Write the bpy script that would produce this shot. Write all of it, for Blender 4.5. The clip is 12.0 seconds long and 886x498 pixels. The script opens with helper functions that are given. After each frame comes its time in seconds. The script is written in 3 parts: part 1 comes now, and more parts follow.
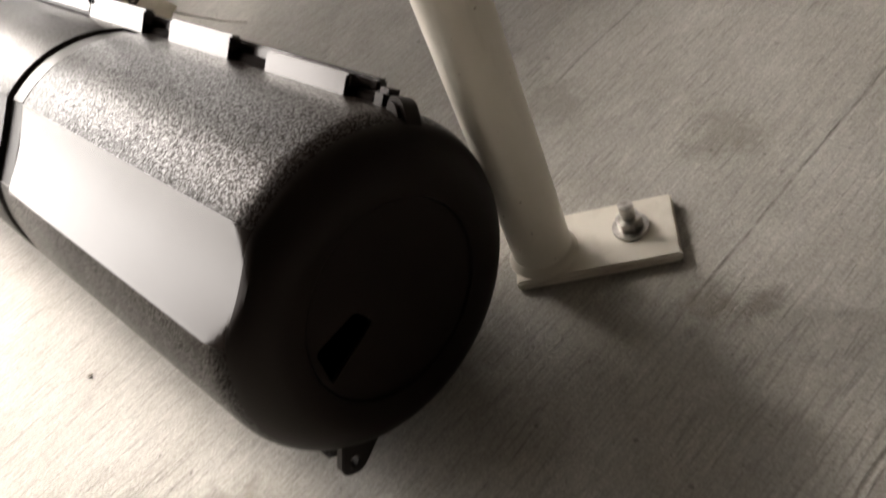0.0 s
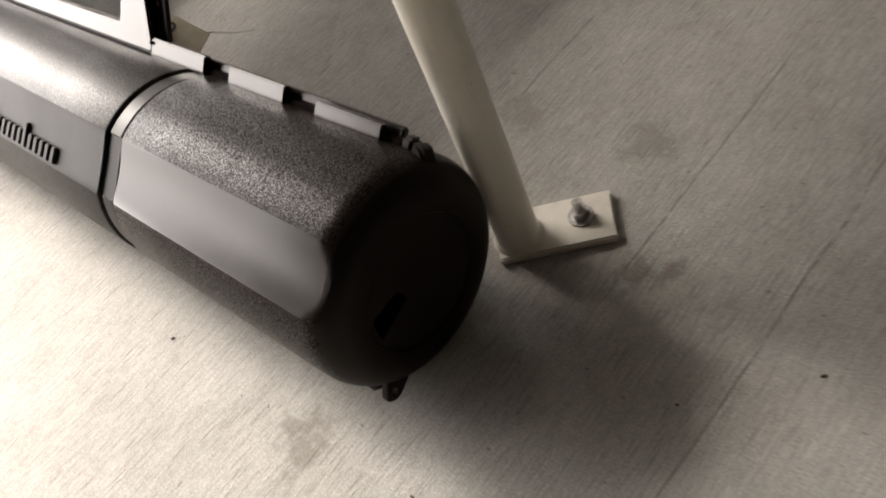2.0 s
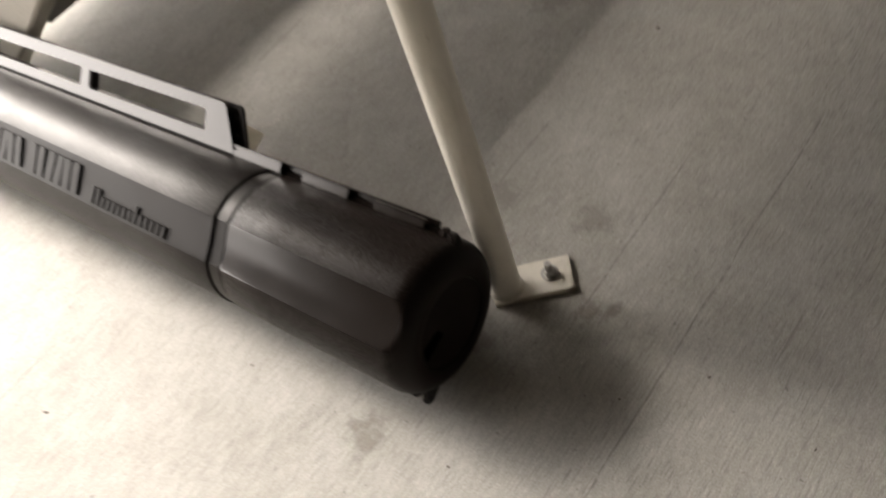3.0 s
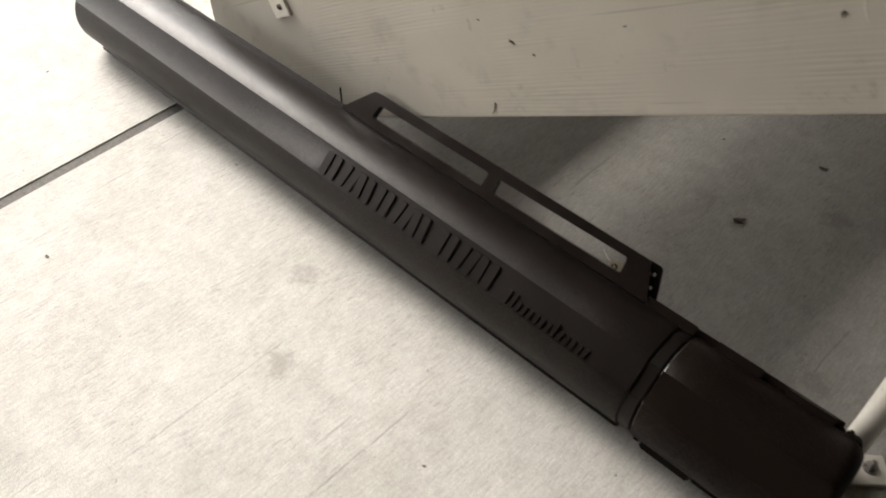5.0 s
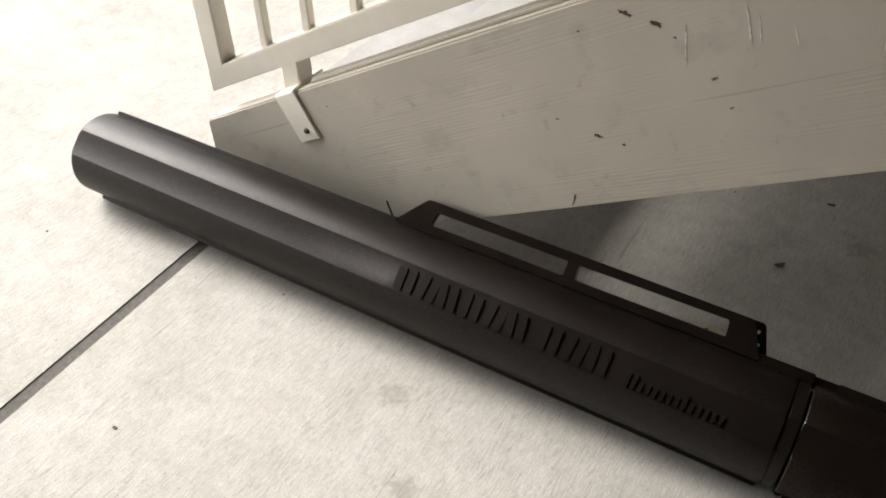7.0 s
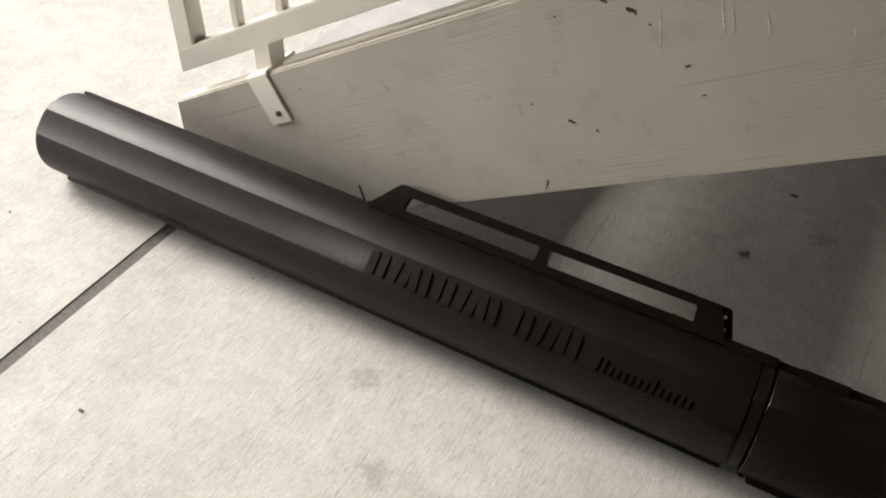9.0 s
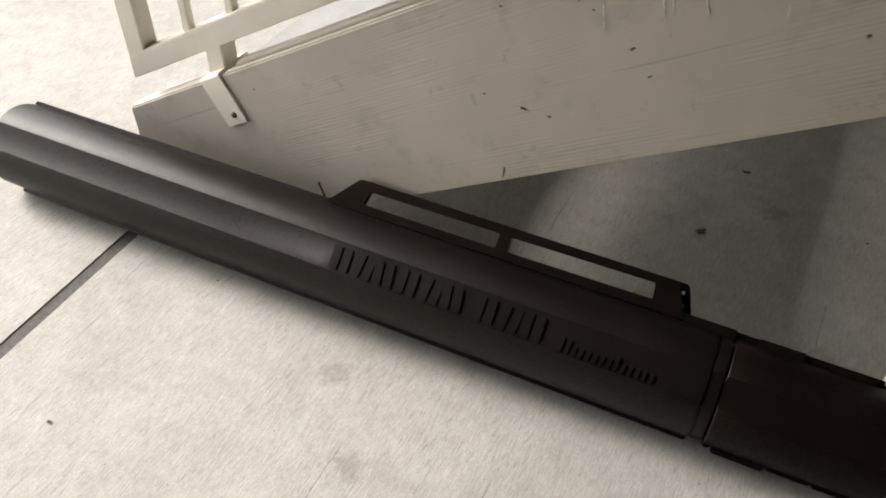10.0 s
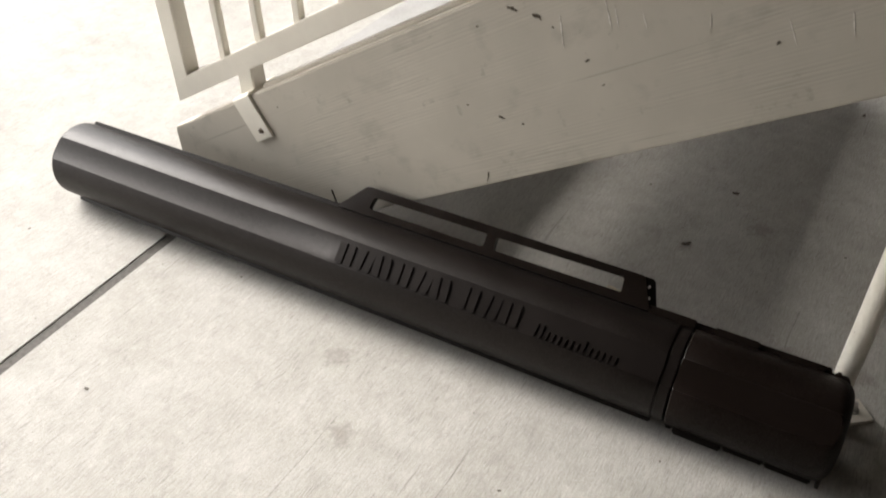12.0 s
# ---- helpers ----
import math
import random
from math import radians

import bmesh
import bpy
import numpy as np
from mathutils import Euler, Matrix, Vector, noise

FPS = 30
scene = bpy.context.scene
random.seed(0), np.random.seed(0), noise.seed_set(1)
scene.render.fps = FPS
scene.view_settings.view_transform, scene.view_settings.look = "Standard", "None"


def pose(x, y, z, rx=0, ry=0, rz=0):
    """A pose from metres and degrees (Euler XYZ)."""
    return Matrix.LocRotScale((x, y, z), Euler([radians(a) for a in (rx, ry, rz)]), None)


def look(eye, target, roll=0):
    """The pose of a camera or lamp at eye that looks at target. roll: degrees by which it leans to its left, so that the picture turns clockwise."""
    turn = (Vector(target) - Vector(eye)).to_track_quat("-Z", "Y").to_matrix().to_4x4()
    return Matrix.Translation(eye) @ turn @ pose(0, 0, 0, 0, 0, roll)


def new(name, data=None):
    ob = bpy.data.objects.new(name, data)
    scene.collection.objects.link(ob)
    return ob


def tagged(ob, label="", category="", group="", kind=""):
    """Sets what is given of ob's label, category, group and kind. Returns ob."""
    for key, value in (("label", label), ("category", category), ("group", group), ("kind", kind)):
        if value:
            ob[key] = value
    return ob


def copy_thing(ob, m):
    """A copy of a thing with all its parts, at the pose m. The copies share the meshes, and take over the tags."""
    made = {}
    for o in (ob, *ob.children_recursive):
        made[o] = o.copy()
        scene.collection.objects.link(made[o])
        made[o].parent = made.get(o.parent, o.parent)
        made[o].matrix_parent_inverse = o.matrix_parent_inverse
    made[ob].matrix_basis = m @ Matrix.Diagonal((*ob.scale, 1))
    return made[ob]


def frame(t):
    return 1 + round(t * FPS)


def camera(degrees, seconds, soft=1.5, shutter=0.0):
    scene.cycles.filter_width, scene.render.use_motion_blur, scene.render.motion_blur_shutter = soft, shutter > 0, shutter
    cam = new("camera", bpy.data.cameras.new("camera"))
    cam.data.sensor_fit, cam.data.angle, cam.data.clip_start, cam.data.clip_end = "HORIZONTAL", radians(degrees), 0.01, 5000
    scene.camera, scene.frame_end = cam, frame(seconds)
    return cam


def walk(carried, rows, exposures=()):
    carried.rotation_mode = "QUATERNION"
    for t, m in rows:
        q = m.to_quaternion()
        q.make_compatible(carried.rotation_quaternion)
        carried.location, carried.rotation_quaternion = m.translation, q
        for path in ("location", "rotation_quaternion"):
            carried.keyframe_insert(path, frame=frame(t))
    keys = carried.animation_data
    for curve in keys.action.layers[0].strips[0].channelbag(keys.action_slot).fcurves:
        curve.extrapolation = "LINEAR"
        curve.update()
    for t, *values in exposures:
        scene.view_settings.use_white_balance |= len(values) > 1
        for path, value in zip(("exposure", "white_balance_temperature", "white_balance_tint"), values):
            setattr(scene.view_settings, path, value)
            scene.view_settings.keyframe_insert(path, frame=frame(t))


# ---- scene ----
# ---- camera ----
cam = camera(57.0, 12.0, 1.8, 0.5)
PATH = [
    (0, (0.5801, -0.1284, 0.318), (-0.7494, 0.501, -1.0371), -27.5),
    (0.5, (0.5944, -0.1297, 0.337), (-0.6966, 0.3698, -1.1065), -30.37),
    (1, (0.5993, -0.1363, 0.3493), (-0.7142, 0.4142, -1.0549), -30.42),
    (1.5, (0.6054, -0.1469, 0.3757), (-0.6581, 0.4431, -1.0581), -28.9),
    (2, (0.6486, -0.171, 0.4576), (-0.554, 0.4112, -1.0305), -29.26),
    (2.5, (0.6892, -0.2069, 0.5541), (-0.392, 0.4735, -0.9847), -24.94),
    (3, (0.7218, -0.2777, 0.6945), (-0.3543, 0.4498, -0.8262), -24.02),
    (3.5, (0.6751, -0.3795, 0.8979), (-0.3994, 0.5139, -0.533), -13.48),
    (3.7, (0.6275, -0.4278, 0.9645), (-0.4313, 0.4253, -0.5022), -11.46),
    (5.3, (0.2374, -0.6793, 1.0081), (-0.6479, 0.2913, -0.4999), 3.06),
    (5.5, (0.1964, -0.6668, 1.0075), (-0.6528, 0.341, -0.4969), 4.24),
    (6, (0.1144, -0.7263, 1.0103), (-0.643, 0.321, -0.516), 5.26),
    (6.5, (0.0628, -0.8168, 1.0357), (-0.7386, 0.3483, -0.3786), -1.2),
    (8.5, (0.0433, -0.8494, 1.0322), (-0.67, 0.4121, -0.3462), 2.03),
    (9, (0.0452, -0.8518, 1.0294), (-0.6568, 0.3922, -0.3704), 2.35),
    (9.5, (0.0523, -0.8497, 1.0285), (-0.5961, 0.4021, -0.3902), 2.55),
    (10, (0.062, -0.8589, 1.0349), (-0.57, 0.4148, -0.3715), 1.48),
    (10.5, (0.1065, -0.8764, 1.0452), (-0.4865, 0.4213, -0.3563), 0.05),
    (11, (0.1984, -0.8901, 1.0526), (-0.4398, 0.4029, -0.3333), -1.04),
    (11.5, (0.249, -0.9218, 1.0588), (-0.5114, 0.3199, -0.3124), -1.95),
    (12, (0.2444, -0.9576, 1.0597), (-0.5645, 0.3293, -0.2401), -1.25),
]
EXPOSURES = [(0.0, 2.94, 7000, 13), (0.5, 3.05, 7000, 13), (1.0, 3.0, 6950, 13), (1.5, 2.94, 6950, 13), (2.0, 2.68, 6950, 13), (2.5, 2.8, 6950, 13), (3.0, 2.58, 6950, 12), (3.7, 2.72, 6850, 11), (5.3, 1.9, 6700, 10), (6.5, 1.85, 6630, 10), (8.5, 1.77, 6680, 10), (10.0, 1.69, 6650, 10), (10.5, 1.68, 6650, 10), (11.0, 1.97, 6650, 10), (12.0, 1.83, 6600, 10)]
walk(cam, [(t, look(e, g, r)) for t, e, g, r in PATH], EXPOSURES)

# ---- light ----
world = bpy.data.worlds.new("sky")
scene.world = world
world.use_nodes = True
wn = world.node_tree.nodes
sky = wn.new("ShaderNodeTexSky")
sky.sky_type = "NISHITA"
sky.sun_disc = False
sky.sun_elevation = radians(42)
sky.sun_rotation = radians(-83)
sky.air_density = 1.0
sky.dust_density = 4.0
wn["Background"].inputs["Strength"].default_value = 0.15
haze = wn.new("ShaderNodeHueSaturation")
haze.inputs["Saturation"].default_value = 0.05
world.node_tree.links.new(sky.outputs[0], haze.inputs["Color"])
world.node_tree.links.new(haze.outputs[0], wn["Background"].inputs["Color"])
sun = new("sun", bpy.data.lights.new("sun", "SUN"))
sun.data.energy = 1.0
sun.data.angle = radians(22)
sun.data.color = (1.0, 0.965, 0.91)
sun.matrix_world = look((-6, 0.4, 5.1), (0, 0, 0))


# ---- materials ----
def mat(name, build):
    m = bpy.data.materials.new(name)
    m.use_nodes = True
    nt = m.node_tree
    build(nt, nt.nodes, nt.links, nt.nodes["Principled BSDF"])
    return m


def coords(nt, scale=(1, 1, 1), rot=(0, 0, 0), world_space=False):
    m = nt.nodes.new("ShaderNodeMapping")
    m.inputs["Scale"].default_value = scale
    m.inputs["Rotation"].default_value = [radians(a) for a in rot]
    if world_space:
        src = nt.nodes.new("ShaderNodeNewGeometry").outputs["Position"]
    else:
        src = nt.nodes.new("ShaderNodeTexCoord").outputs["Object"]
    nt.links.new(src, m.inputs["Vector"])
    return m.outputs["Vector"]


def noise_tex(nt, vec, scale, detail=4.0, rough=0.55):
    n = nt.nodes.new("ShaderNodeTexNoise")
    n.inputs["Scale"].default_value = scale
    n.inputs["Detail"].default_value = detail
    n.inputs["Roughness"].default_value = rough
    nt.links.new(vec, n.inputs["Vector"])
    return n.outputs["Fac"]


def ramp(nt, fac, stops):
    r = nt.nodes.new("ShaderNodeValToRGB")
    e = r.color_ramp.elements
    while len(e) < len(stops):
        e.new(0.5)
    for el, (p, c) in zip(e, stops):
        el.position = p
        el.color = (*c, 1) if len(c) == 3 else c
    nt.links.new(fac, r.inputs["Fac"])
    return r.outputs["Color"]


def mix(nt, fac, a, b, blend="MIX"):
    m = nt.nodes.new("ShaderNodeMix")
    m.data_type = "RGBA"
    m.blend_type = blend
    for sock, v in ((m.inputs["Factor"], fac), (m.inputs["A"], a), (m.inputs["B"], b)):
        if isinstance(v, (int, float)):
            sock.default_value = v
        elif isinstance(v, tuple):
            sock.default_value = (*v, 1)
        else:
            nt.links.new(v, sock)
    return m.outputs["Result"]


def math_node(nt, op, a, b=0.0):
    m = nt.nodes.new("ShaderNodeMath")
    m.operation = op
    for sock, v in zip(m.inputs, (a, b)):
        if isinstance(v, (int, float)):
            sock.default_value = v
        else:
            nt.links.new(v, sock)
    return m.outputs[0]


def bump(nt, bsdf, height, strength, distance):
    b = nt.nodes.new("ShaderNodeBump")
    b.inputs["Strength"].default_value = strength
    b.inputs["Distance"].default_value = distance
    nt.links.new(height, b.inputs["Height"])
    prev = bsdf.inputs["Normal"]
    if prev.is_linked:
        nt.links.new(prev.links[0].from_socket, b.inputs["Normal"])
    nt.links.new(b.outputs["Normal"], prev)


# long trowel grooves across the slab: x, and the stretch of y that each one runs
GROOVES = ((0.411, 0.05, 0.27), (0.235, 0.15, 0.26), (0.512, -0.09, 0.38), (-0.130, -0.52, -0.30), (-0.345, -0.60, -0.36))

# oil and water marks on the slab: place, radius, depth of tone
STAINS = ((0.360, 0.160, 0.024, 0.38), (0.296, -0.163, 0.024, 0.6), (-0.424, -0.243, 0.026, 0.4),
          (-0.319, -0.376, 0.026, 0.4), (0.420, 0.056, 0.017, 0.6), (0.437, 0.069, 0.010, 0.6), (0.339, -0.021, 0.018, 0.45), (-0.003, 0.345, 0.016, 0.45),
          (0.248, 0.148, 0.024, 0.4), (0.115, 0.465, 0.03, 0.35))



def concrete(nt, n, l, bsdf):
    p = coords(nt, world_space=True)
    broom = coords(nt, (1.0, 0.05, 1.0), (0, 0, -7), world_space=True)
    short = coords(nt, (1.0, 0.16, 1.0), (0, 0, -7), world_space=True)
    fine = noise_tex(nt, broom, 420, 2, 0.6)
    scratch = noise_tex(nt, coords(nt, (1.0, 0.030, 1.0), (0, 0, -8), world_space=True), 130, 2, 0.5)
    grain = noise_tex(nt, short, 420, 4, 0.75)
    grit = noise_tex(nt, p, 620, 3, 0.7)
    cloud = noise_tex(nt, p, 3.2, 6, 0.6)
    blot = noise_tex(nt, p, 20, 6, 0.7)
    col = ramp(nt, cloud, [(0.3, (0.365, 0.350, 0.324)), (0.7, (0.455, 0.440, 0.412))])
    col = mix(nt, 0.45, col, ramp(nt, blot, [(0.3, (0.40, 0.39, 0.37)), (0.65, (0.6, 0.6, 0.6))]), "OVERLAY")
    col = mix(nt, 0.30, col, ramp(nt, grain, [(0.32, (0.28, 0.28, 0.28)), (0.66, (0.68, 0.68, 0.68))]), "OVERLAY")
    col = mix(nt, 0.22, col, ramp(nt, fine, [(0.35, (0.33, 0.33, 0.33)), (0.65, (0.62, 0.62, 0.62))]), "OVERLAY")
    col = mix(nt, 0.55, col, ramp(nt, grit, [(0.3, (0.29, 0.28, 0.26)), (0.7, (0.67, 0.67, 0.67))]), "OVERLAY")
    pocks = ramp(nt, noise_tex(nt, p, 230, 3, 0.6), [(0.36, (0.30, 0.29, 0.27)), (0.62, (0.62, 0.62, 0.62))])
    col = mix(nt, 0.16, col, pocks, "OVERLAY")
    specks = ramp(nt, noise_tex(nt, p, 140, 2, 0.5), [(0.255, (1, 1, 1)), (0.285, (0, 0, 0))])
    col = mix(nt, math_node(nt, "MULTIPLY", specks, 0.55), col, (0.10, 0.09, 0.08))
    strokes = ramp(nt, noise_tex(nt, coords(nt, (1.0, 0.055, 1.0), (0, 0, -8), world_space=True), 620, 1, 0.5), [(0.36, (1, 1, 1)), (0.41, (0, 0, 0))])
    worn = ramp(nt, noise_tex(nt, p, 11, 3, 0.6), [(0.36, (0.25, 0.25, 0.25)), (0.60, (1, 1, 1))])
    strokes = math_node(nt, "MULTIPLY", strokes, worn)
    col = mix(nt, math_node(nt, "MULTIPLY", strokes, 0.36), col, (0.14, 0.128, 0.11))
    lines = ramp(nt, scratch, [(0.25, (1, 1, 1)), (0.300, (0, 0, 0))])
    col = mix(nt, math_node(nt, "MULTIPLY", lines, 0.36), col, (0.13, 0.118, 0.10))
    split = n.new("ShaderNodeSeparateXYZ")
    l.new(p, split.inputs[0])
    sway = math_node(nt, "MULTIPLY", math_node(nt, "SUBTRACT", noise_tex(nt, p, 8, 2, 0.5), 0.5), 0.012)
    chip = noise_tex(nt, p, 90, 3, 0.6)
    groove = 0.0
    for gx, y0, y1 in GROOVES:
        away = math_node(nt, "ABSOLUTE", math_node(nt, "SUBTRACT", math_node(nt, "ADD", split.outputs["X"], sway), gx))
        past = math_node(nt, "SUBTRACT", math_node(nt, "ABSOLUTE", math_node(nt, "SUBTRACT", split.outputs["Y"], (y0 + y1) / 2)), (y1 - y0) / 2)
        f = n.new("ShaderNodeMapRange")
        f.inputs["From Min"].default_value = 0.0013
        f.inputs["From Max"].default_value = 0.0004
        l.new(math_node(nt, "ADD", away, math_node(nt, "MAXIMUM", math_node(nt, "MULTIPLY", past, 0.05), 0.0)), f.inputs["Value"])
        groove = math_node(nt, "MAXIMUM", f.outputs["Result"], groove)
    groove = math_node(nt, "MULTIPLY", groove, ramp(nt, chip, [(0.36, (0.2, 0.2, 0.2)), (0.55, (1, 1, 1))]))
    col = mix(nt, math_node(nt, "MULTIPLY", groove, 0.6), col, (0.12, 0.108, 0.092))
    wob = noise_tex(nt, p, 60, 4, 0.7)
    for x, y, r, k in STAINS:
        d = n.new("ShaderNodeVectorMath")
        d.operation = "DISTANCE"
        l.new(p, d.inputs[0])
        d.inputs[1].default_value = (x, y, 0)
        dd = math_node(nt, "ADD", d.outputs["Value"], math_node(nt, "MULTIPLY", math_node(nt, "SUBTRACT", wob, 0.5), r * 2.8))
        f = n.new("ShaderNodeMapRange")
        f.inputs["From Min"].default_value = r * 1.05
        f.inputs["From Max"].default_value = r * 0.4
        f.inputs["To Max"].default_value = k
        l.new(dd, f.inputs["Value"])
        col = mix(nt, f.outputs["Result"], col, (0.17, 0.15, 0.125))
    l.new(col, bsdf.inputs["Base Color"])
    bsdf.inputs["Roughness"].default_value = 0.82
    bsdf.inputs["Specular IOR Level"].default_value = 0.3
    h = math_node(nt, "ADD", math_node(nt, "MULTIPLY", fine, 0.5), math_node(nt, "MULTIPLY", grit, 0.7))
    h = math_node(nt, "SUBTRACT", h, math_node(nt, "MULTIPLY", math_node(nt, "MAXIMUM", math_node(nt, "MAXIMUM", lines, groove), strokes), 0.35))
    bump(nt, bsdf, h, 0.8, 0.0016)


def black_plastic(nt, n, l, bsdf, grain=1.0, rough=0.36, spec=0.26, tone=1.0):
    p = coords(nt, world_space=True)
    g = noise_tex(nt, p, 980, 4, 0.65)
    w = noise_tex(nt, p, 14, 5, 0.6)
    l.new(ramp(nt, w, [(0.3, (0.0100 * tone, 0.0066 * tone, 0.0053 * tone)), (0.7, (0.0150 * tone, 0.0100 * tone, 0.0080 * tone))]), bsdf.inputs["Base Color"])
    rg = n.new("ShaderNodeMapRange")
    rg.inputs["To Min"].default_value = rough - 0.07
    rg.inputs["To Max"].default_value = rough + 0.10
    l.new(w, rg.inputs["Value"])
    l.new(rg.outputs["Result"], bsdf.inputs["Roughness"])
    bsdf.inputs["Specular IOR Level"].default_value = spec
    if grain > 0.3:
        pit = n.new("ShaderNodeMapRange")
        pit.inputs["From Min"].default_value = 0.46
        pit.inputs["From Max"].default_value = 0.63
        pit.inputs["To Min"].default_value = spec * (1 - min(0.92, 0.9 * grain))
        pit.inputs["To Max"].default_value = spec * (1 + 2.6 * min(1.2, grain))
        l.new(g, pit.inputs["Value"])
        l.new(pit.outputs["Result"], bsdf.inputs["Specular IOR Level"])
    bsdf.inputs["Specular Tint"].default_value = (1.0, 0.95, 0.92, 1)
    bump(nt, bsdf, g, min(1.0, 0.55 * grain), 0.00040)
    bump(nt, bsdf, noise_tex(nt, p, 9, 2, 0.4), 0.10, 0.0030)


def painted_wood(nt, n, l, bsdf):
    g = coords(nt, (0.05, 1.0, 1.0))
    p = coords(nt)
    wav = n.new("ShaderNodeTexWave")
    wav.bands_direction = "Z"
    wav.inputs["Scale"].default_value = 55
    wav.inputs["Distortion"].default_value = 5
    wav.inputs["Detail"].default_value = 3
    wav.inputs["Detail Scale"].default_value = 2.6
    l.new(g, wav.inputs["Vector"])
    fib = noise_tex(nt, g, 160, 3, 0.6)
    cloud = noise_tex(nt, p, 4, 5, 0.6)
    col = ramp(nt, cloud, [(0.3, (0.42, 0.385, 0.325)), (0.7, (0.51, 0.468, 0.40))])
    patch = ramp(nt, noise_tex(nt, coords(nt, (0.35, 1, 1)), 9, 3), [(0.42, (0, 0, 0)), (0.62, (1, 1, 1))])
    broken = ramp(nt, noise_tex(nt, coords(nt, (0.12, 1, 1)), 70, 3, 0.6), [(0.38, (0.1, 0.1, 0.1)), (0.6, (1, 1, 1))])
    patch = math_node(nt, "MULTIPLY", patch, broken)
    col = mix(nt, math_node(nt, "MULTIPLY", patch, 0.14), col, wav.outputs["Color"], "OVERLAY")
    spots = ramp(nt, noise_tex(nt, p, 22, 4, 0.7), [(0.27, (1, 1, 1)), (0.37, (0, 0, 0))])
    col = mix(nt, math_node(nt, "MULTIPLY", spots, 0.35), col, (0.16, 0.14, 0.11))
    smudge = ramp(nt, noise_tex(nt, coords(nt, (0.8, 1, 1)), 13, 4, 0.6), [(0.31, (1, 1, 1)), (0.43, (0, 0, 0))])
    col = mix(nt, math_node(nt, "MULTIPLY", smudge, 0.28), col, (0.22, 0.195, 0.16))
    crack = ramp(nt, noise_tex(nt, coords(nt, (0.018, 1, 1)), 120, 2, 0.5), [(0.25, (1, 1, 1)), (0.29, (0, 0, 0))])
    col = mix(nt, math_node(nt, "MULTIPLY", crack, 0.35), col, (0.20, 0.17, 0.13))
    l.new(col, bsdf.inputs["Base Color"])
    bsdf.inputs["Roughness"].default_value = 0.55
    bump(nt, bsdf, math_node(nt, "MULTIPLY", wav.outputs["Fac"], patch), 0.22, 0.0008)
    bump(nt, bsdf, fib, 0.25, 0.0008)


def cream_paint(nt, n, l, bsdf):
    p = coords(nt, world_space=True)
    cloud = noise_tex(nt, p, 12, 5, 0.6)
    col = ramp(nt, cloud, [(0.3, (0.68, 0.64, 0.56)), (0.7, (0.76, 0.72, 0.635))])
    chips = ramp(nt, noise_tex(nt, p, 95, 3, 0.6), [(0.245, (1, 1, 1)), (0.265, (0, 0, 0))])
    col = mix(nt, math_node(nt, "MULTIPLY", chips, 0.7), col, (0.14, 0.10, 0.07))
    l.new(col, bsdf.inputs["Base Color"])
    bsdf.inputs["Roughness"].default_value = 0.32
    bsdf.inputs["Specular Tint"].default_value = (1.0, 0.88, 0.79, 1)
    bump(nt, bsdf, noise_tex(nt, p, 160, 3, 0.5), 0.15, 0.001)


def worn_cream(nt, n, l, bsdf):
    cream_paint(nt, n, l, bsdf)
    p = coords(nt, world_space=True)
    col = bsdf.inputs["Base Color"].links[0].from_socket
    smear = ramp(nt, noise_tex(nt, coords(nt, (1, 1, 0.35), world_space=True), 38, 5, 0.65), [(0.36, (1, 1, 1)), (0.48, (0, 0, 0))])
    col = mix(nt, math_node(nt, "MULTIPLY", smear, 0.16), col, (0.27, 0.22, 0.155))
    pits = ramp(nt, noise_tex(nt, p, 170, 2, 0.5), [(0.235, (1, 1, 1)), (0.26, (0, 0, 0))])
    col = mix(nt, math_node(nt, "MULTIPLY", pits, 0.6), col, (0.20, 0.14, 0.09))
    l.new(col, bsdf.inputs["Base Color"])


def steel(nt, n, l, bsdf):
    p = coords(nt, world_space=True)
    w = noise_tex(nt, p, 220, 3, 0.6)
    l.new(ramp(nt, w, [(0.3, (0.30, 0.28, 0.26)), (0.7, (0.62, 0.60, 0.57))]), bsdf.inputs["Base Color"])
    bsdf.inputs["Metallic"].default_value = 1.0
    bsdf.inputs["Roughness"].default_value = 0.38


# near-black brown for the added unseen walls and cover, keeping bounce and reflections low
def dark_screen(nt, n, l, bsdf):
    p = coords(nt, world_space=True)
    l.new(ramp(nt, noise_tex(nt, p, 3, 5, 0.6), [(0.3, (0.030, 0.022, 0.016)), (0.7, (0.044, 0.033, 0.024))]), bsdf.inputs["Base Color"])
    bsdf.inputs["Roughness"].default_value = 0.85
    bump(nt, bsdf, noise_tex(nt, p, 90, 4, 0.6), 0.3, 0.003)


def precast(nt, n, l, bsdf):
    p = coords(nt, world_space=True)
    col = ramp(nt, noise_tex(nt, p, 9, 6, 0.65), [(0.3, (0.28, 0.27, 0.255)), (0.7, (0.37, 0.36, 0.345))])
    col = mix(nt, 0.4, col, ramp(nt, noise_tex(nt, p, 320, 3, 0.7), [(0.3, (0.35, 0.35, 0.35)), (0.7, (0.62, 0.62, 0.62))]), "OVERLAY")
    l.new(col, bsdf.inputs["Base Color"])
    bsdf.inputs["Roughness"].default_value = 0.85
    bump(nt, bsdf, noise_tex(nt, p, 260, 4, 0.7), 0.4, 0.0015)


def litter(nt, n, l, bsdf):
    l.new(ramp(nt, noise_tex(nt, coords(nt, world_space=True), 300, 3), [(0.3, (0.035, 0.026, 0.018)), (0.7, (0.10, 0.075, 0.05))]), bsdf.inputs["Base Color"])
    bsdf.inputs["Roughness"].default_value = 0.8


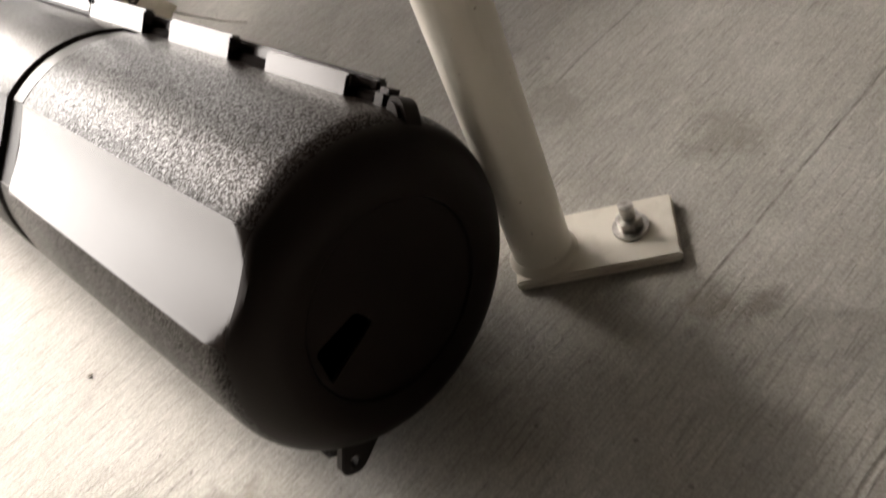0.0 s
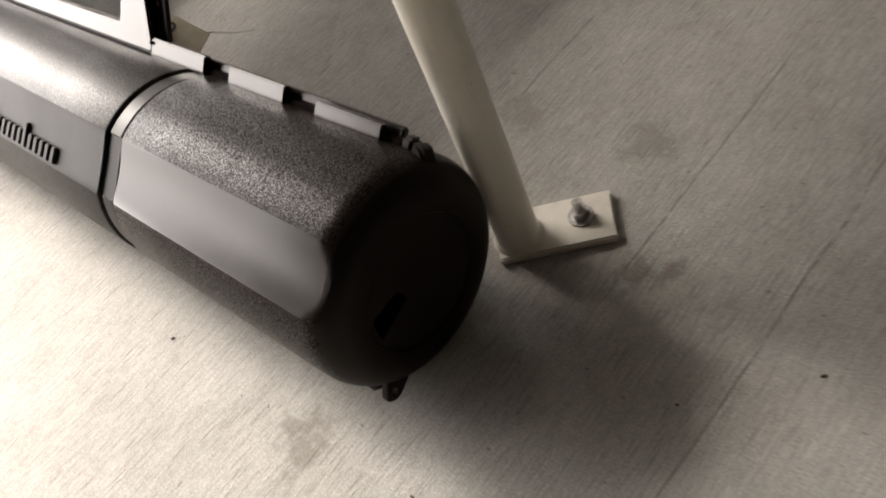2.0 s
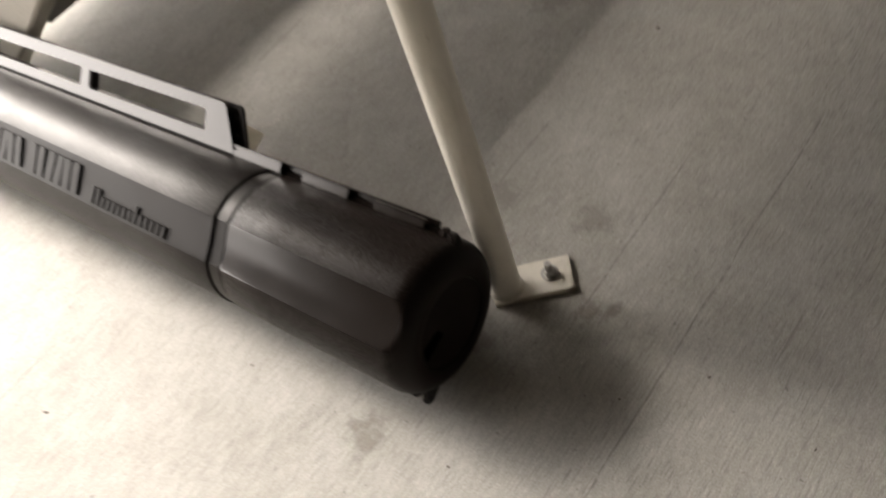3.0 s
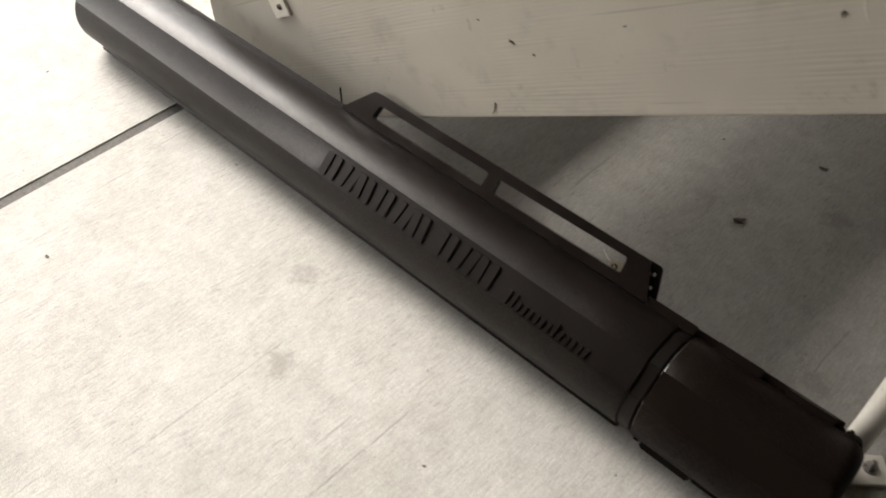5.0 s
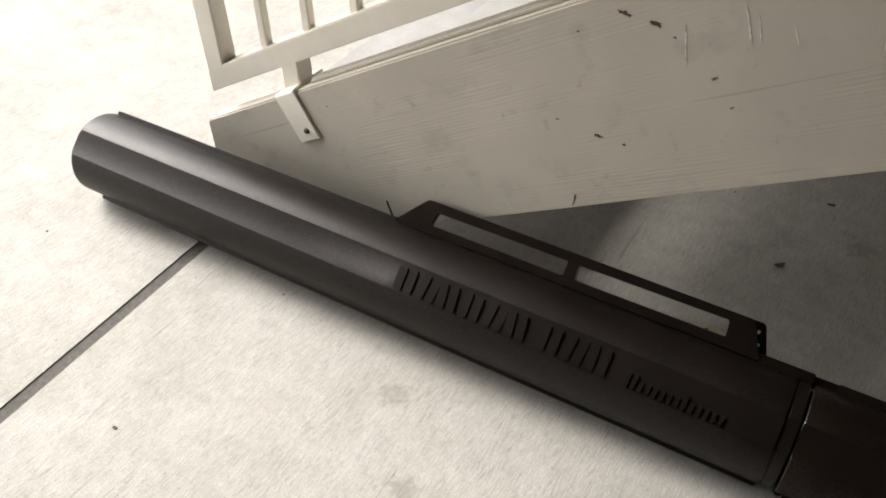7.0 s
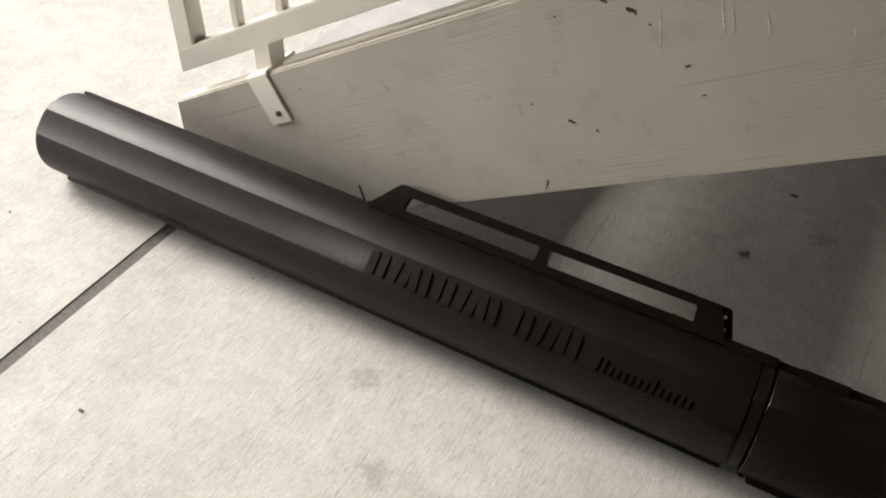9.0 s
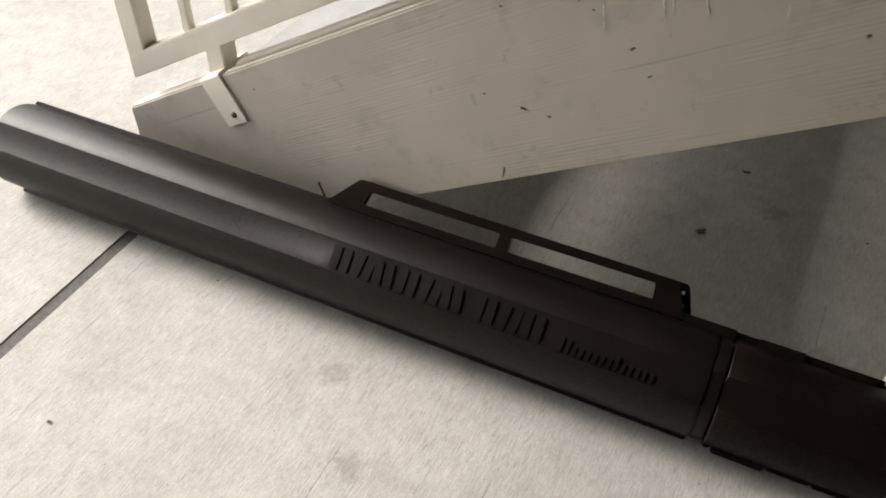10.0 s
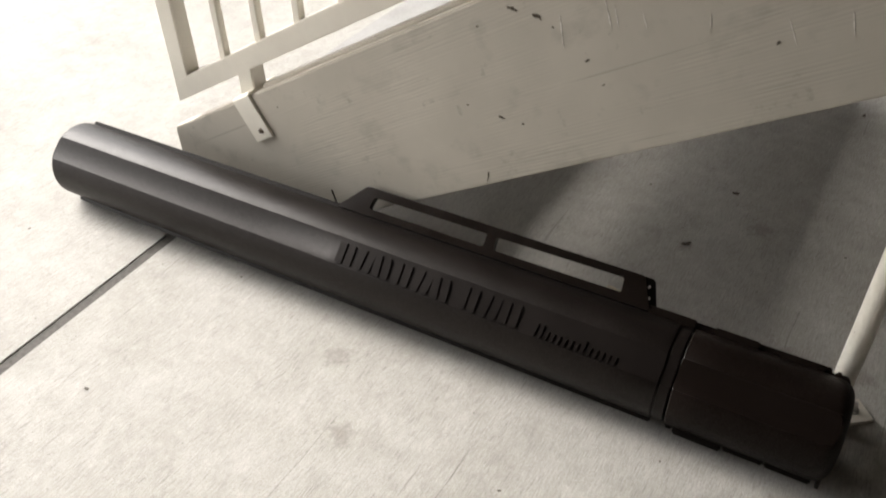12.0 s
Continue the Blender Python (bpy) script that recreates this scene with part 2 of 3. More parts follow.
def filler(nt, n, l, bsdf):
    p = coords(nt, world_space=True)
    col = ramp(nt, noise_tex(nt, p, 120, 5, 0.7), [(0.3, (0.060, 0.055, 0.049)), (0.7, (0.12, 0.11, 0.098))])
    l.new(col, bsdf.inputs["Base Color"])
    bsdf.inputs["Roughness"].default_value = 0.9
    bump(nt, bsdf, noise_tex(nt, p, 240, 4, 0.6), 0.5, 0.002)


def rust(nt, n, l, bsdf):
    p = coords(nt, world_space=True)
    l.new(ramp(nt, noise_tex(nt, p, 500, 3), [(0.3, (0.05, 0.035, 0.025)), (0.7, (0.20, 0.16, 0.12))]), bsdf.inputs["Base Color"])
    bsdf.inputs["Metallic"].default_value = 0.5
    bsdf.inputs["Roughness"].default_value = 0.6


CONCRETE = mat("broomed concrete", concrete)
PRECAST = mat("precast concrete", precast)
PLASTIC = mat("black grained plastic", lambda *a: black_plastic(*a, 1.0, 0.32, 0.085, 0.6))
SMOOTH = mat("black smooth plastic", lambda *a: black_plastic(*a, 0.12, 0.42, 0.22, 0.5))
TEXTURED = mat("black textured plastic", lambda *a: black_plastic(*a, 0.45, 0.43, 0.24, 0.5))
GLOSS = mat("black glossy plastic", lambda *a: black_plastic(*a, 0.06, 0.20, 0.50, 0.6))
MATTE = mat("black matt plastic", lambda *a: black_plastic(*a, 0.12, 0.50, 0.12, 0.75))
LEAF = mat("black polished plastic", lambda *a: black_plastic(*a, 0.05, 0.15, 0.95, 0.6))
SATIN = mat("black satin plastic", lambda *a: black_plastic(*a, 0.06, 0.24, 0.30))
# almost no reflection: puts the shade of gaps into the material; small parts share it
DEAD_BLACK = mat("dead black for gap shade and small parts", lambda *a: black_plastic(*a, 0.2, 0.75, 0.02, 0.5))
WOOD = mat("painted timber", painted_wood)
CREAM = mat("cream enamel", cream_paint)
WORN = mat("worn cream enamel", worn_cream)
STEEL = mat("zinc steel", steel)
DARK_SCREEN = mat("dark_screen", dark_screen)
LITTER = mat("dry litter", litter)
FILLER = mat("dusty joint filler", filler)
RUST = mat("rusty screw steel", rust)


# ---- mesh helpers ----
def finish(name, bm, material, sharp=35):
    bmesh.ops.recalc_face_normals(bm, faces=bm.faces)
    for f in bm.faces:
        f.smooth = True
    for e in bm.edges:
        if len(e.link_faces) == 2 and e.calc_face_angle(0) > radians(sharp):
            e.smooth = False
    me = bpy.data.meshes.new(name)
    bm.to_mesh(me)
    bm.free()
    me.materials.append(material)
    return new(name, me)


def part(name, bm, material, parent, label="", sharp=35):
    ob = finish(name, bm, material, sharp)
    ob.parent = parent
    if label:
        ob["label"] = label
    return ob


def thing(name, label, category, at=(0, 0, 0), group="", kind=""):
    ob = new(name)
    ob.empty_display_size = 0.05
    ob.location = at
    return tagged(ob, label, category, group, kind)


def box(x0, x1, y0, y1, z0, z1, bevel=0.0, m=None):
    bm = bmesh.new()
    bmesh.ops.create_cube(bm, size=1)
    for v in bm.verts:
        v.co = Vector((x0 if v.co.x < 0 else x1, y0 if v.co.y < 0 else y1, z0 if v.co.z < 0 else z1))
    if bevel:
        bmesh.ops.bevel(bm, geom=list(bm.edges), offset=bevel, segments=2, affect="EDGES", clamp_overlap=True)
    if m:
        bm.transform(m)
    return bm


def join(*bms):
    out = bmesh.new()
    for b in bms:
        me = bpy.data.meshes.new("tmp")
        b.to_mesh(me)
        b.free()
        out.from_mesh(me)
        bpy.data.meshes.remove(me)
    return out


def rod(a, b, r, seg=24, r2=None, bevel=0.0):
    a, b = Vector(a), Vector(b)
    bm = bmesh.new()
    bmesh.ops.create_cone(bm, cap_ends=True, segments=seg, radius1=r, radius2=r if r2 is None else r2, depth=(b - a).length)
    if bevel:
        rim = [e for e in bm.edges if abs(e.verts[0].co.z - e.verts[1].co.z) < 1e-6]
        bmesh.ops.bevel(bm, geom=rim, offset=bevel, segments=2, affect="EDGES")
    turn = (b - a).to_track_quat("Z", "Y").to_matrix().to_4x4()
    bm.transform(Matrix.Translation((a + b) / 2) @ turn)
    return bm


def extrude_outline(pts, y0, y1, bevel=0.0, holes=()):
    """A plate: an outline in x, z, thick from y0 to y1, with holes through it."""
    bm = bmesh.new()
    loops = []
    for loop in (pts, *holes):
        vs = [bm.verts.new((x, y0, z)) for x, z in loop]
        loops += [bm.edges.new((vs[i], vs[(i + 1) % len(vs)])) for i in range(len(vs))]
    bmesh.ops.triangle_fill(bm, edges=loops, use_beauty=True, use_dissolve=True)
    ret = bmesh.ops.extrude_face_region(bm, geom=list(bm.faces))
    for v in ret["geom"]:
        if isinstance(v, bmesh.types.BMVert):
            v.co.y = y1
    bmesh.ops.recalc_face_normals(bm, faces=bm.faces)
    if bevel:
        es = [e for e in bm.edges if len(e.link_faces) == 2 and e.calc_face_angle(0) > radians(50)]
        bmesh.ops.bevel(bm, geom=es, offset=bevel, segments=2, affect="EDGES", clamp_overlap=True)
    return bm


def rounded(pts, r, seg=4):
    """A polygon with its corners rounded."""
    out = []
    n = len(pts)
    for i in range(n):
        p, a, b = Vector(pts[i]), Vector(pts[i - 1]), Vector(pts[(i + 1) % n])
        u, w = (a - p).normalized(), (b - p).normalized()
        k = min(r, (a - p).length * 0.45, (b - p).length * 0.45)
        s, e = p + u * k, p + w * k
        for j in range(seg + 1):
            t = j / seg
            q = s * (1 - t) ** 2 + p * 2 * t * (1 - t) + e * t * t
            out.append((q.x, q.y))
    return out


# ---- the place ----
JOINT_X = -0.916
bm = join(box(JOINT_X + 0.0105, 40, -40, 40, -0.3, 0.0, 0.0), box(-40, JOINT_X - 0.0145, -40, 40, -0.3, 0.0, 0.0), box(JOINT_X - 0.018, JOINT_X + 0.014, -40, 40, -0.3, -0.0200))
for v in bm.verts:
    v.co.x -= 0.022 * (v.co.y + 0.209)
floor = tagged(finish("floor", bm, CONCRETE), "pale broom-finished concrete slab with a filled joint", "floor", kind="structure")
bm = box(JOINT_X - 0.0140, JOINT_X + 0.0100, -40, 40, -0.015, -0.0022)
for v in bm.verts:
    v.co.x -= 0.022 * (v.co.y + 0.209)
part("joint_filler", bm, FILLER, floor, "grey dusty filler in the slab joint")

# added walls, out of view, that block sky fill and darken reflections
tagged(finish("light_wall_east", box(3.4, 3.6, -3.6, 3.2, 0, 2.75), DARK_SCREEN), "unseen plain wall added beyond the stair to cut light", "wall", kind="structure")
tagged(finish("light_wall_north", box(-4.6, 3.4, 3.0, 3.2, 0, 2.75), DARK_SCREEN), "unseen plain wall added behind the stair to block low sky", "wall", kind="structure")
tagged(finish("light_wall_south", box(-0.85, 3.4, -1.5, -1.3, 0, 2.75), DARK_SCREEN), "unseen plain wall added on the south to block sky fill", "wall", kind="structure")
# added overhead cover, out of view; its edge sets where sun and sky reach
bm = extrude_outline([(3.6, 3.2), (-2.58, 3.2), (-2.58, -3.0), (-4.9, -3.0), (-4.9, -8.0), (3.6, -8.0)], 2.75, 2.95)
bm.transform(Matrix(((1, 0, 0, 0), (0, 0, 1, 0), (0, 1, 0, 0), (0, 0, 0, 1))))
tagged(finish("ceiling", bm, DARK_SCREEN), "unseen flat cover added overhead to cut sun and sky", "ceiling", kind="structure")

# ---- stair ----
SLOPE = 0.603
TILT = math.degrees(math.atan(SLOPE))
YF = 0.014            # front face of the near stringer


def stringer_bottom(x):
    return 0.4245 + 0.607 * x


def stringer_top(x):
    return 0.7535 + 0.599 * x


STAIR_END = 3.0
stair = thing("staircase", "cream-painted open timber stair with concrete treads", "staircase", (-1.036, 0.5, 0))
M_STAIR = Matrix.Translation((1.036, -0.5, 0))
x_toe = -0.4245 / 0.607
outline = [(-1.036, 0), (x_toe, 0), (STAIR_END, stringer_bottom(STAIR_END)), (STAIR_END, stringer_top(STAIR_END)), (-1.036, stringer_top(-1.036))]


def stringer(y0, y1):
    bm = extrude_outline(outline, y0, y1, 0.003)
    ax = pose(0, 0, 0, 0, -TILT, 0).inverted()
    bm.transform(ax)
    ob = part("stringer", bm, WOOD, stair, "cream-painted sloping timber board with raised grain")
    ob.matrix_local = M_STAIR @ ax.inverted()
    return ob


stringer(YF, YF + 0.040)
stringer(1.15, 1.19)
cap_x = (-0.770, STAIR_END - 0.01)
bm = extrude_outline([(x, stringer_top(x) + dz) for x, dz in ((cap_x[0], 0), (cap_x[1], 0), (cap_x[1], 0.009), (cap_x[0], 0.009))], YF + 0.015, YF + 0.0405, 0.002)
bm.transform(M_STAIR)
part("cap_strip", bm, WOOD, stair, "thin painted strip along the top of the board")
for k in range(10):
    x = -0.905 + 0.2985 * k
    z = 0.18 * (k + 1)
    bm = box(x, x + 0.437, YF + 0.041, 1.149, z - 0.045, z, 0.006)
    bm.transform(M_STAIR)
    part("tread", bm, PRECAST, stair, "precast concrete tread")

# ---- railing ----
rail = thing("stair_railing", "cream-painted square-tube stair railing with thin balusters", "railing", (-0.99, 0.05, 0.2))
M_RAIL = Matrix.Translation((0.99, -0.05, -0.2))
RY0, RY1 = 0.030, 0.068


def rail_low(x):
    return 0.7945 + 0.590 * x


def slab_on_slope(x0, x1, low, high, y0, y1, bevel=0.002):
    return extrude_outline([(x0, low(x0)), (x1, low(x1)), (x1, high(x1)), (x0, high(x0))], y0, y1, bevel)


RX0, RX1 = -1.021, -0.978


def rail_part(name, bm):
    bm.transform(M_RAIL)
    return part(name, bm, CREAM, rail)


rail_part("bottom_rail", slab_on_slope(RX0, 2.6, rail_low, lambda x: rail_low(x) + 0.046, RY0, RY1))
rail_part("top_rail", slab_on_slope(RX0, 2.6, lambda x: rail_low(x) + 0.85, lambda x: rail_low(x) + 0.896, RY0, RY1))
rail_part("post", box(RX0, RX1, RY0 + 0.001, RY1 - 0.001, rail_low(RX0) + 0.028, rail_low(RX0) + 0.87, 0.002))
for k in range(26):
    x = -0.8755 + 0.1015 * k
    rail_part("baluster", box(x - 0.008, x + 0.008, 0.041, 0.057, rail_low(x) + 0.04, rail_low(x) + 0.86, 0.0015))


def bracket(x):
    """Bent strap over the stringer's top, with a stub that carries the railing."""
    t = thing("rail_bracket", "cream-painted bent steel strap screwed to the stringer", "bracket", (x, YF, stringer_top(x)))
    tilt = pose(0, 0, 0, 0, -TILT, 0)
    bend = [(-0.006, -0.088), (-0.006, 0.0)]
    bend += [(-0.006 * math.cos(radians(k * 18)), 0.006 * math.sin(radians(k * 18))) for k in range(1, 6)]
    bend += [(0.075, 0.006), (0.075, 0.0), (0.0, 0.0), (0.0, -0.088)]
    strap = extrude_outline(bend, -0.029, 0.024, 0.0012)
    strap.transform(Matrix(((0, 1, 0, 0), (1, 0, 0, 0), (0, 0, 1, 0), (0, 0, 0, 1))))
    strap.transform(tilt)
    part("strap", strap, CREAM, t)
    screw = join(rod((0.003, -0.006, -0.069), (0.003, -0.0095, -0.069), 0.006, 12, 0.0045), rod((0.003, -0.0095, -0.069), (0.003, -0.011, -0.069), 0.0025, 8))
    screw.transform(tilt)
    part("screw", screw, RUST, t, "small rusty screw head")
    h = rail_low(x) - stringer_top(x)
    part("stub", box(-0.022, 0.016, RY0 + 0.001 - YF, RY1 - 0.001 - YF, -0.012, h + 0.012, 0.002), CREAM, t)
    return t


first = bracket(-0.8115)
copy_thing(first, pose(0.6, YF, stringer_top(0.6)))

# ---- under-stair guard rail of pipe ----
guard = thing("pipe_guard", "cream-painted pipe guard rail bolted to the slab by a flat foot", "guard rail", (0.33, 0.04, 0))
PB = Vector((0.329, 0.042, 0.006))
PT = Vector((0.320, 0.060, 0.572))
PIPE_R = 0.0160
M_G = Matrix.Translation((-0.33, -0.04, 0))


def guard_part(name, bm, m=WORN, label=""):
    bm.transform(M_G)
    return part(name, bm, m, guard, label)


guard_part("upright", join(rod(PB, PT, PIPE_R, 32), rod(PB, PB + Vector((0, 0, 0.005)), PIPE_R + 0.003, 32, PIPE_R)))
PR = PT + Vector((0.9, 0.0, 0.0))
guard_part("cross_pipe", join(rod(PT + Vector((-0.012, 0, 0)), PR, PIPE_R, 32, bevel=0.003)))
guard_part("upright", rod((PR.x, PR.y, 0.006), PR, PIPE_R, 32))
foot_m = pose(0.3305, 0.0175, 0, 0, 0, 42)
guard_part("foot_plate", box(0, 0.0845, 0, 0.0440, 0, 0.0065, 0.0012, foot_m))
guard_part("foot_plate", box(0, 0.082, 0, 0.041, 0, 0.0065, 0.0012, pose(PR.x - 0.03, PR.y - 0.02, 0)))
anchor = join(rod((0, 0, 0.0065), (0, 0, 0.0082), 0.0085, 24), rod((0, 0, 0.0082), (0, 0, 0.0140), 0.0060, 6), rod((0, 0, 0.014), (0, 0, 0.0235), 0.0034, 16, bevel=0.0007))
anchor.transform(pose(0.3605, 0.0765, 0) @ Matrix.Diagonal((1.12, 1.12, 1.05, 1)))
guard_part("anchor_bolt", anchor, STEEL, "zinc anchor bolt with nut and washer")

# ---- the tube case ----
AX_Y, AX_Z = -0.0642, 0.0776
case = thing("tube_case", "long black moulded plastic rod tube case lying on the slab", "tube case", (0, AX_Y, 0))
case.rotation_euler.z = radians(2.61)
FLAT_MID, FLAT_HALF = 131.0, 18.3
FLANGE = 46.0
R_TUBE, R_NECK, R_CAP = 0.0775, 0.0755, 0.0774
X_END, X_STEP, X_GAP, X_FACE = -1.203, 0.0890, 0.1080, 0.3475
CHORD = math.cos(radians(FLAT_HALF))


def radius_at(a, R, R_full, dip):
    """Section: a circle with a shallow flute on either side."""
    for mid in (FLAT_MID, FLAT_MID + 180):
        u = ((a - mid + 180) % 360 - 180) / FLAT_HALF
        if abs(u) < 1:
            return min(R, R_full * CHORD / math.cos(radians(u * FLAT_HALF)) - dip * (1 - u * u))
    return R


def angles(seg=120):
    """Evenly round the section, with a vertex at each edge of the flutes."""
    out = [i * 360 / seg for i in range(seg)]
    for mid in (FLAT_MID, FLAT_MID + 180):
        for e in (-FLAT_HALF, FLAT_HALF):
            out += [(mid + e - 0.25) % 360, (mid + e) % 360, (mid + e + 0.25) % 360]
    return sorted(out)


def shell(stations, R_full, close=(True, True), slot=lambda x, flat: 0):
    """A skin through stations of x, radius and depth of flute; slot picks the material of a face."""
    bm = bmesh.new()
    ring_angles = angles()
    seg = len(ring_angles)
    rings = [[bm.verts.new((x, r * math.cos(radians(a)), AX_Z + r * math.sin(radians(a)))) for a in ring_angles for r in (radius_at(a, R, R_full, dip),)] for x, R, dip in stations]
    for A, B in zip(rings, rings[1:]):
        for i in range(seg):
            f = bm.faces.new((A[i], A[(i + 1) % seg], B[(i + 1) % seg], B[i]))
            off = ((ring_angles[i] + 0.1 - FLAT_MID + 90) % 180) - 90
            f.material_index = slot((A[i].co.x + B[i].co.x) / 2, abs(off) < FLAT_HALF)
    if close[0]:
        bm.faces.new(rings[0]).material_index = slot(stations[0][0], False)
    if close[1]:
        bm.faces.new(rings[-1]).material_index = slot(stations[-1][0], False)
    return bm


def shoulder(x, R, r, sign, dip, n=9):
    """Stations of a rounded end: from full radius towards the end face."""
    return [(x + sign * (r * math.sin(radians(90 * i / n)) - r), R - r + r * math.cos(radians(90 * i / n)), dip) for i in range(n + 1)]


def round_axis(ang):
    return Matrix.Translation((0, 0, AX_Z)) @ pose(0, 0, 0, ang - 90, 0, 0)


def polar(x0, x1, r0, r1, t0, t1, ang=FLANGE, bevel=0.0012):
    """A block on the tube: along x, radially r0 to r1, sideways t0 to t1, turned to an angle round the axis."""
    return box(x0, x1, t0, t1, r0, r1, bevel, round_axis(ang))


def moulded(name, bm, materials, label=""):
    ob = part(name, bm, materials[0], case, label)
    for m in materials[1:]:
        ob.data.materials.append(m)
    return ob


TEXT_X0 = -0.501
st = list(reversed(shoulder(X_END, R_TUBE, 0.010, -1, 0.0026)))
st += [(-0.9, R_TUBE, 0.0026), (-0.7, R_TUBE, 0.0026), (TEXT_X0 - 0.004, R_TUBE, 0.0026), (TEXT_X0, R_TUBE, 0.0004), (-0.40, R_TUBE, 0.0002), (-0.25, R_TUBE, 0.0002), (-0.10, R_TUBE, 0.0002), (0.0, R_TUBE, 0.0002),
       (X_STEP - 0.0015, R_TUBE, 0.0002), (X_STEP - 0.0004, R_TUBE - 0.0004, 0.0002), (X_STEP, R_TUBE - 0.0012, 0.0002), (X_STEP + 0.0004, R_NECK - 0.0016, 0.0002)]
moulded("body", shell(st, R_TUBE, slot=lambda x, flat: 1 if flat and x > TEXT_X0 - 0.002 else 0), (TEXTURED, SMOOTH), "finely textured black main tube")
st = [(X_STEP - 0.002, R_NECK - 0.0016, 0.0002), (X_STEP + 0.0032, R_NECK - 0.0020, 0.0002), (X_STEP + 0.0036, R_NECK - 0.0003, 0.0002), (X_STEP + 0.0040, R_NECK, 0.0002), (X_GAP - 0.001, R_NECK, 0.0002), (X_GAP, R_NECK - 0.0008, 0.0002)]
moulded("neck", shell(st, R_NECK - 0.0010), (SMOOTH,), "smooth recessed neck between body and cap")
moulded("groove", shell([(X_GAP - 0.004, R_CAP - 0.010, 0), (X_GAP + 0.008, R_CAP - 0.010, 0)], R_CAP - 0.007), (DEAD_BLACK,), "dark gap between neck and cap")
D = 0.0024
st = [(X_GAP + 0.0031, R_CAP - 0.0030, D), (X_GAP + 0.0033, R_CAP - 0.0016, D), (X_GAP + 0.0039, R_CAP - 0.0006, D), (X_GAP + 0.0050, R_CAP, D), (0.18, R_CAP, D), (0.25, R_CAP, D)]
st += shoulder(X_FACE, R_CAP, 0.0225, 1, D, 12) + [(X_FACE, 0.0470, 0), (X_FACE - 0.0004, 0.0462, 0), (X_FACE - 0.0040, 0.0455, 0)]
moulded("cap", shell(st, R_CAP, close=(True, False), slot=lambda x, flat: 2 if x > X_FACE - 0.012 else 1 if flat or x < X_GAP + 0.0050 else 0), (PLASTIC, GLOSS, MATTE), "grained black end cap")
finger = rounded([(0.0125, 0.0010), (0.0425, -0.0075), (0.0405, 0.0120), (0.0170, 0.0125)], 0.003, 4)
disc = [(0.0452 * math.cos(i * math.tau / 64), 0.0452 * math.sin(i * math.tau / 64)) for i in range(64)]
bm = extrude_outline(disc, -0.0042, -0.0018, 0, [finger])
bm.transform(pose(X_FACE, 0, AX_Z, 0, 0, -90))
part("end_disc", bm, MATTE, case, "recessed round end plate with a finger slot")

# seams where the two halves of the body meet
for ang in (FLANGE, FLANGE + 180):
    part("seam_flange", polar(-1.186 if ang < 90 else -1.165, 0.076 if ang < 90 else X_STEP, 0.070, 0.0850 if ang < 90 else 0.0845, -0.0050, 0.0050, ang, 0.0020), SMOOTH, case)
part("end_peg", polar(-1.194, -1.186, 0.070, 0.0842, -0.0028, 0.0028, FLANGE, 0.0012), SMOOTH, case)

# hinge strips along the cap
for x0, x1, r1 in ((0.034, 0.109, 0.0905), (0.1395, 0.2045, 0.0895), (0.2365, 0.3000, 0.0870)):
    part("hinge_leaf", polar(x0, x1, 0.075, r1, -0.0078, -0.0008), LEAF, case)
part("hinge_bar", polar(0.034, 0.310, 0.070, 0.0875, 0.0010, 0.0070), GLOSS, case)
# dead black blocks that stand in for the deep shade between the leaves
for x0, x1 in ((0.109, 0.1395), (0.2045, 0.2365), (0.3000, 0.3155)):
    part("hinge_gap_shade", polar(x0 + 0.001, x1 - 0.001, 0.070, 0.0815, -0.0035, 0.0030), DEAD_BLACK, case)
part("hinge_leaf", polar(0.3150, 0.3250, 0.062, 0.0850, -0.0062, 0.0050, FLANGE, 0.0024), SATIN, case)
stop = rounded([(0.3245, 0.055), (0.3245, 0.0832), (0.3320, 0.0825), (0.3385, 0.0735), (0.3385, 0.055)], 0.0050, 5)
bm = extrude_outline(stop, -0.0070, 0.0060, 0.0022)
bm.transform(round_axis(FLANGE))
part("hinge_stop", bm, MATTE, case)
for x0, x1, r1 in ((0.112, 0.1245, 0.0850), (0.1252, 0.200, 0.0900), (0.2007, 0.262, 0.0862), (0.2627, 0.329, 0.0868)):
    part("latch_strip", polar(x0, x1, 0.071, r1 - 0.002, -0.0055, 0.0055, FLANGE + 180, 0.0025), SMOOTH, case)
part("latch_rivet", polar(0.1630, 0.1720, 0.0790, 0.0860, -0.0068, -0.0050, FLANGE + 180, 0.0006), STEEL, case, "small worn metal rivet")

# lug with a hole for a padlock
lug_out = rounded([(-0.0150, 0.060), (0.0120, 0.060), (0.0068, 0.0865), (-0.0050, 0.0865)], 0.006, 6)
lug_hole = [(0.0010 + 0.0026 * math.cos(i * math.tau / 12), 0.0795 + 0.0032 * math.sin(i * math.tau / 12)) for i in range(12)]
bm = extrude_outline(lug_out, -0.0025, 0.0025, 0.0006, [lug_hole])
bm.transform(round_axis(FLANGE + 180.8) @ pose(0.3385, 0, 0, 0, 0, 90))
part("padlock_lug", bm, SMOOTH, case)

web = rounded([(-0.026, 0.060), (0.0, 0.060), (0.0, 0.0815), (-0.020, 0.0805)], 0.006, 5)
bm = extrude_outline(web, -0.0045, 0.0045, 0.0020)
bm.transform(round_axis(FLANGE + 180) @ pose(0.3270, 0, 0))
part("lug_web", bm, MATTE, case)

